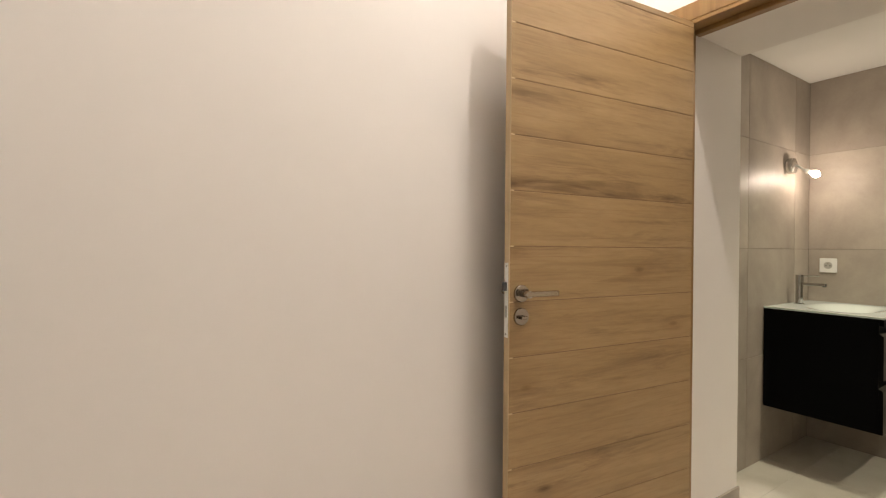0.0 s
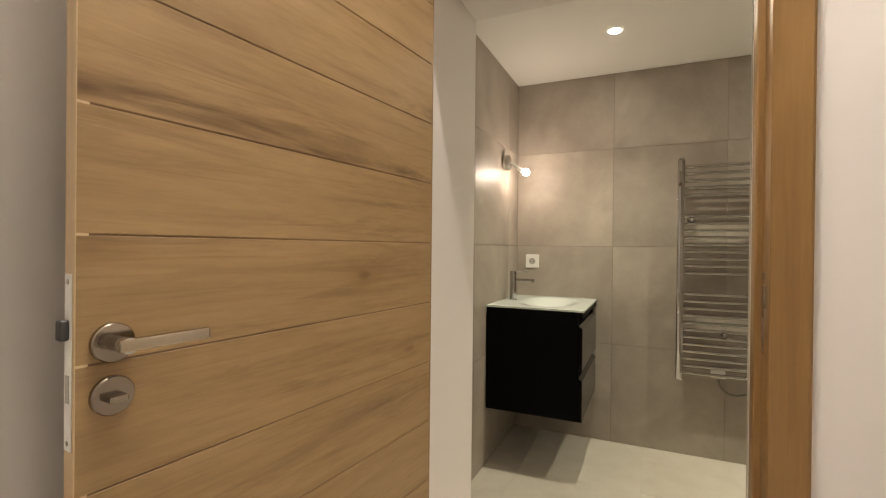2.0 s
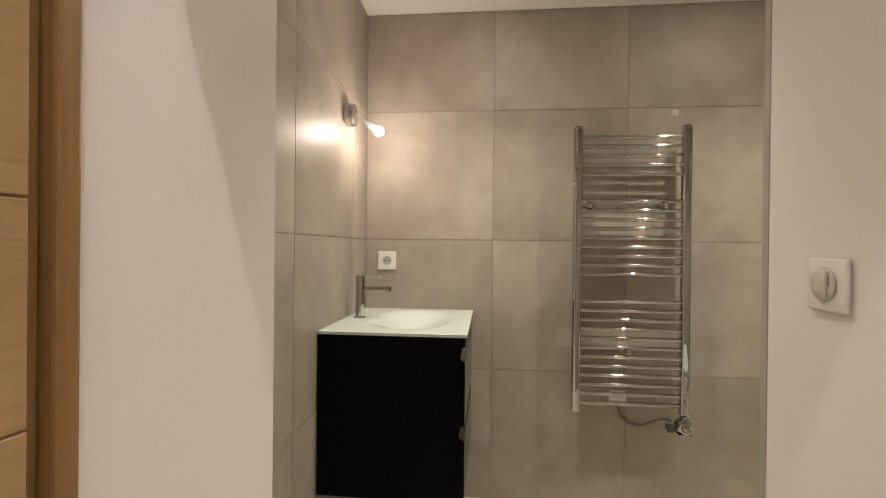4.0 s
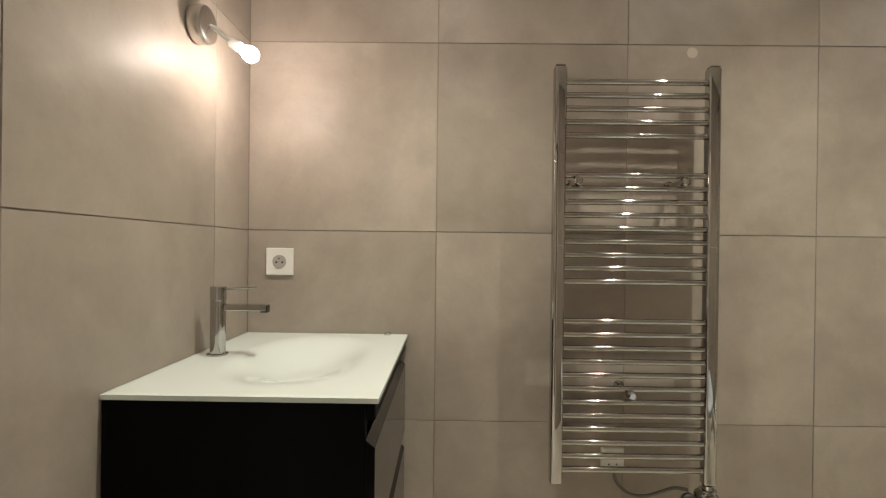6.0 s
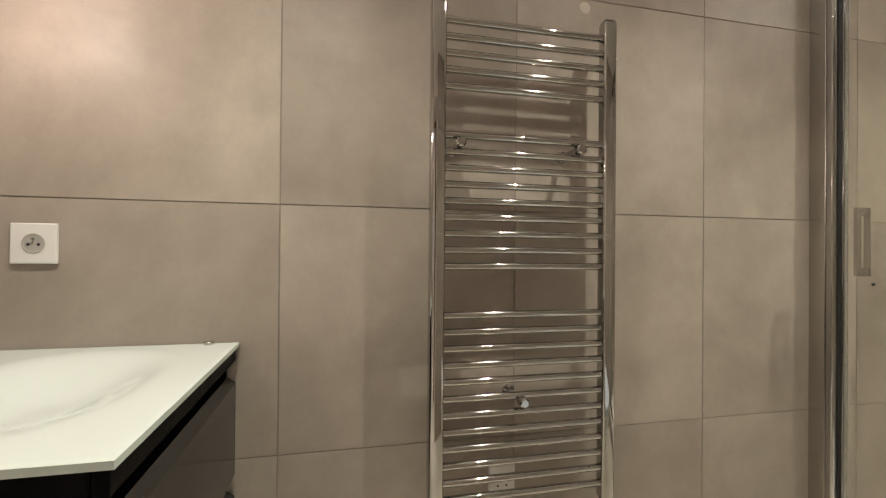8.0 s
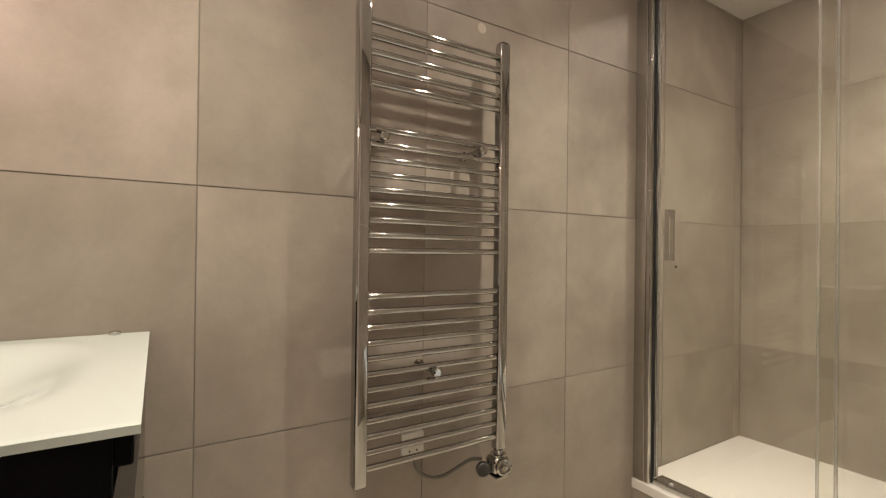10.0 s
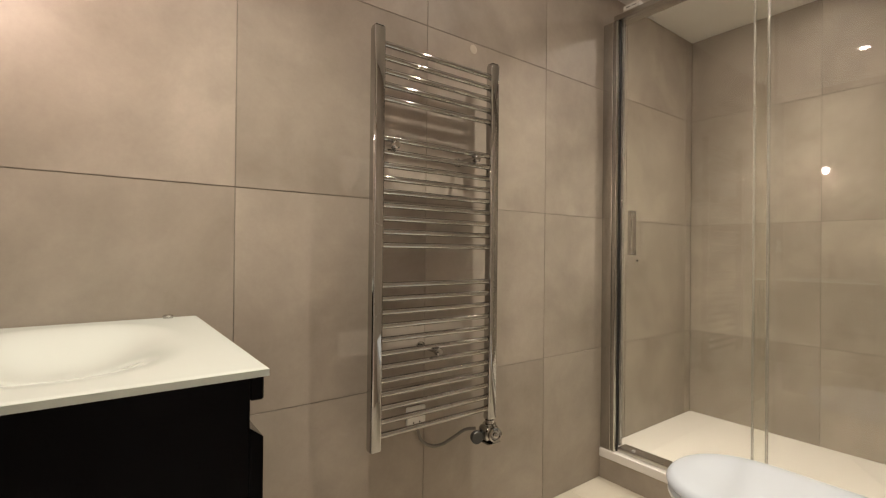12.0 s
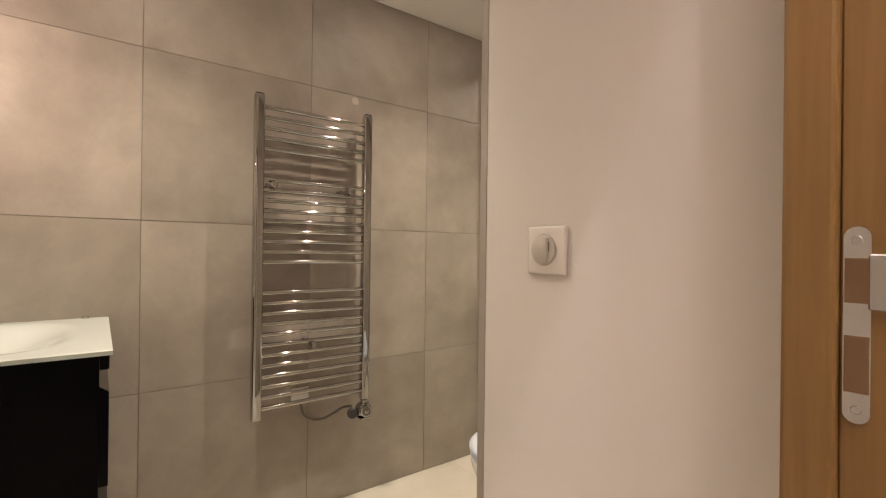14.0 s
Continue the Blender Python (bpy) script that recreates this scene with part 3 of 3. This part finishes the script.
# ---- shower ----
TZ, TY = 0.135, -1.109
tray = thing("shower_tray", "cream resin shower tray raised on a tiled plinth", "shower tray", pose(0, 0, 0))
bm = bmesh.new()
box(bm, 2.092, XE - 0.001, YS + 0.001, TY, 0.098, TZ, bevel=0.003, seg=2)
part("slab", bm, TRAY, tray)
part("plinth", B(2.092, XE - 0.001, YS + 0.001, TY - 0.004, 0.0, 0.0975), TILE, tray, "grey tiled plinth front")

scr = thing("shower_screen", "chrome-framed sliding clear glass shower screen", "shower screen", pose(0, 0, 0))
part("wall_profile", B(3.2285, XE - 0.0005, -1.172, -1.117, TZ + 0.001, 2.10, bevel=0.002, seg=2), STEEL, scr)
part("post", B(3.206, 3.2280, -1.135, -1.115, TZ + 0.001, 2.10, bevel=0.006, seg=4), CHROME, scr, smooth=40)
part("seal", B(3.2045, 3.2280, -1.1475, -1.1355, TZ + 0.001, 2.10), DARK, scr, "dark rubber seal")
part("pane_profile", B(3.2000, 3.2280, -1.166, -1.1480, TZ + 0.024, 2.10, bevel=0.003, seg=2), CHROME, scr, smooth=40)
part("top_rail", B(2.095, 3.2280, -1.205, -1.120, 2.1005, 2.127, bevel=0.004, seg=2), STEEL, scr)
bracket = part("rail_bracket", B(3.105, 3.180, -1.170, -1.118, 2.1275, 2.150, bevel=0.003, seg=2), WHITEPLASTIC, scr, "pale plastic rail bracket")
for x in (3.118, 3.148):
    part("slot", B(x, x + 0.018, -1.1182, -1.1174, 2.136, 2.140), DARK, bracket)
part("bottom_rail", B(2.095, 3.2045, -1.205, -1.135, TZ + 0.0005, TZ + 0.022, bevel=0.004, seg=2), STEEL, scr)
slide = part("sliding_pane", B(2.630, 3.198, -1.158, -1.152, TZ + 0.03, 2.10, bevel=0.001), GLASS, scr, "clear glass sliding door")
fixed = part("fixed_pane", B(2.095, 2.678, -1.194, -1.188, TZ + 0.0225, 2.10, bevel=0.001), GLASS, scr, "clear fixed glass pane")
for o in (slide, fixed):
    o.visible_shadow = False
for x0, x1, y0, y1 in ((2.622, 2.6298, -1.159, -1.151), (2.6782, 2.686, -1.195, -1.187), (3.1885, 3.1985, -1.1515, -1.1490)):
    part("edge_strip", B(x0, x1, y0, y1, TZ + 0.03, 2.0995), STRIP, scr, "translucent edge seal")
part("handle", B(3.129, 3.145, -1.118, -1.109, 1.030, 1.228, bevel=0.002, seg=2), STEEL, slide, "square brushed steel pull handle")
part("handle_plate", B(3.128, 3.146, -1.1515, -1.1490, 1.030, 1.228, bevel=0.0008), STEEL, slide)
for z in (1.0305, 1.204):
    part("handle_foot", B(3.130, 3.144, -1.1488, -1.1182, z, z + 0.023, bevel=0.001), STEEL, slide)
part("stop_button", turned((3.121, -1.1515, 1.007), (0, 1, 0), ((0, 0.0045), (0.003, 0.0040)), 14), DARKSTEEL, slide, "small dark button")
part("guide_block", B(3.120, 3.134, -1.150, -1.134, TZ + 0.0225, TZ + 0.034, bevel=0.004, seg=2), GREYPLASTIC, scr)

# ---- toilet ----
TX0, TXF, TYC, TW = 2.0910, 2.670, -0.588, 0.185
wc = thing("toilet", "white wall-hung toilet with its lid closed", "toilet", pose(0, 0, 0))


def oval(z, grow=0.0, front=TXF, back=TX0 + 0.04, n=40):
    """The outline of the seat: straight at the wall, round at the front."""
    pts = []
    half, mid = TW + grow, front - TW * 1.22
    for k in range(n + 1):
        a = -math.pi / 2 + math.pi * k / n
        pts.append((mid + (front + grow - mid) * max(0.0, math.cos(a)) ** 0.75, TYC + half * math.sin(a), z))
    return [(back, TYC - half * 0.93, z)] + pts + [(back, TYC + half * 0.93, z)]


def layers(rows, close=True):
    bm = bmesh.new()
    rings = [[bm.verts.new(p) for p in row] for row in rows]
    for a, b in zip(rings, rings[1:]):
        for k in range(len(a)):
            bm.faces.new((a[k], a[(k + 1) % len(a)], b[(k + 1) % len(b)], b[k]))
    bm.faces.new(rings[0][::-1])
    bm.faces.new(rings[-1])
    return bm


part("lid", layers([oval(0.424, -0.004), oval(0.427, 0.0), oval(0.434, 0.0), oval(0.441, -0.004), oval(0.4475, -0.011), oval(0.4500, -0.018), oval(0.451, -0.06)]), SEAT, wc, "white plastic lid", smooth=40)
part("seat", layers([oval(0.405, -0.008), oval(0.407, -0.004), oval(0.420, -0.004), oval(0.4225, -0.009)]), SEAT, wc, "white plastic seat", smooth=40)
rows = []
for z, g, f, b in ((0.085, -0.10, 2.44, TX0), (0.11, -0.075, 2.49, TX0), (0.20, -0.045, 2.57, TX0), (0.30, -0.018, 2.635, TX0), (0.37, -0.008, 2.667, TX0), (0.398, -0.006, 2.673, TX0), (0.4035, -0.012, 2.670, TX0)):
    rows.append(oval(z, g, f, b))
part("bowl", layers(rows), CERAMIC, wc, "white ceramic bowl", smooth=40)
for dy in (-0.075, 0.075):
    part("lid_hinge", turned((TX0 + 0.03, TYC + dy, 0.404), (0, 0, 1), ((0, 0.013), (0.035, 0.013), (0.038, 0.010)), 16), CHROME, wc, smooth=30)


# ---- tiles of the walls and floor ----
J = 0.0014                            # half a joint
shared = {}


def tile_piece(size, axis):
    """One tile, its face at 0, shared by all tiles of that size."""
    key = (round(size[0], 4), round(size[1], 4), axis)
    if key not in shared:
        gap = 0.0007 if axis == "z" else J
        a, b = size[0] / 2 - gap, size[1] / 2 - gap
        dims = {"x": (0, 0.008, -a, a, -b, b), "y": (-a, a, 0, 0.008, -b, b), "w": (-0.008, 0, -a, a, -b, b), "s": (-a, a, -0.008, 0, -b, b), "z": (-a, a, -b, b, -0.0055, 0)}[axis]
        shared[key] = mesh_of("tile", B(*dims, bevel=0.0004 if axis == "z" else 0.0005), FLOORTILE if axis == "z" else TILE)
    return shared[key]


def lay(parent, axis, at, us, vs, skip=None):
    for u0, u1 in zip(us, us[1:]):
        for v0, v1 in zip(vs, vs[1:]):
            if skip and skip(u0, u1, v0, v1):
                continue
            u, v = (u0 + u1) / 2, (v0 + v1) / 2
            o = part("tile", tile_piece((u1 - u0, v1 - v0), axis), TILE, parent)
            o.location = {"x": (at, u, v), "y": (u, at, v), "w": (at, u, v), "s": (u, at, v), "z": (u, v, at)}[axis]


ROWS = [0.0, 0.6, 1.2, 1.8, CEIL - 0.001]
lay(wall_east, "x", XE, [YS, -1.92, -1.32, -0.72, -0.12, 0.48, YN], ROWS)
lay(wall_north, "y", YN, [XW + 0.001, 2.467, 3.067, XE], ROWS)
lay(wall_right, "w", 2.0905, [YS, -1.835, -1.235, -0.635, YR - 0.0005], ROWS)
lay(wall_south, "s", YS, [2.0915, 2.68, XE], ROWS)
lay(bpy.data.objects["floor"], "z", 0.0, [-4.2, -3.9, -3.3, -2.7, -2.1, -1.5, -0.9, -0.3, 0.3, 0.9, 1.5, 2.1, 2.7, XE + G], [-2.6, -2.1, -1.5, -0.9, -0.3, 0.3, 0.9, 1.25])
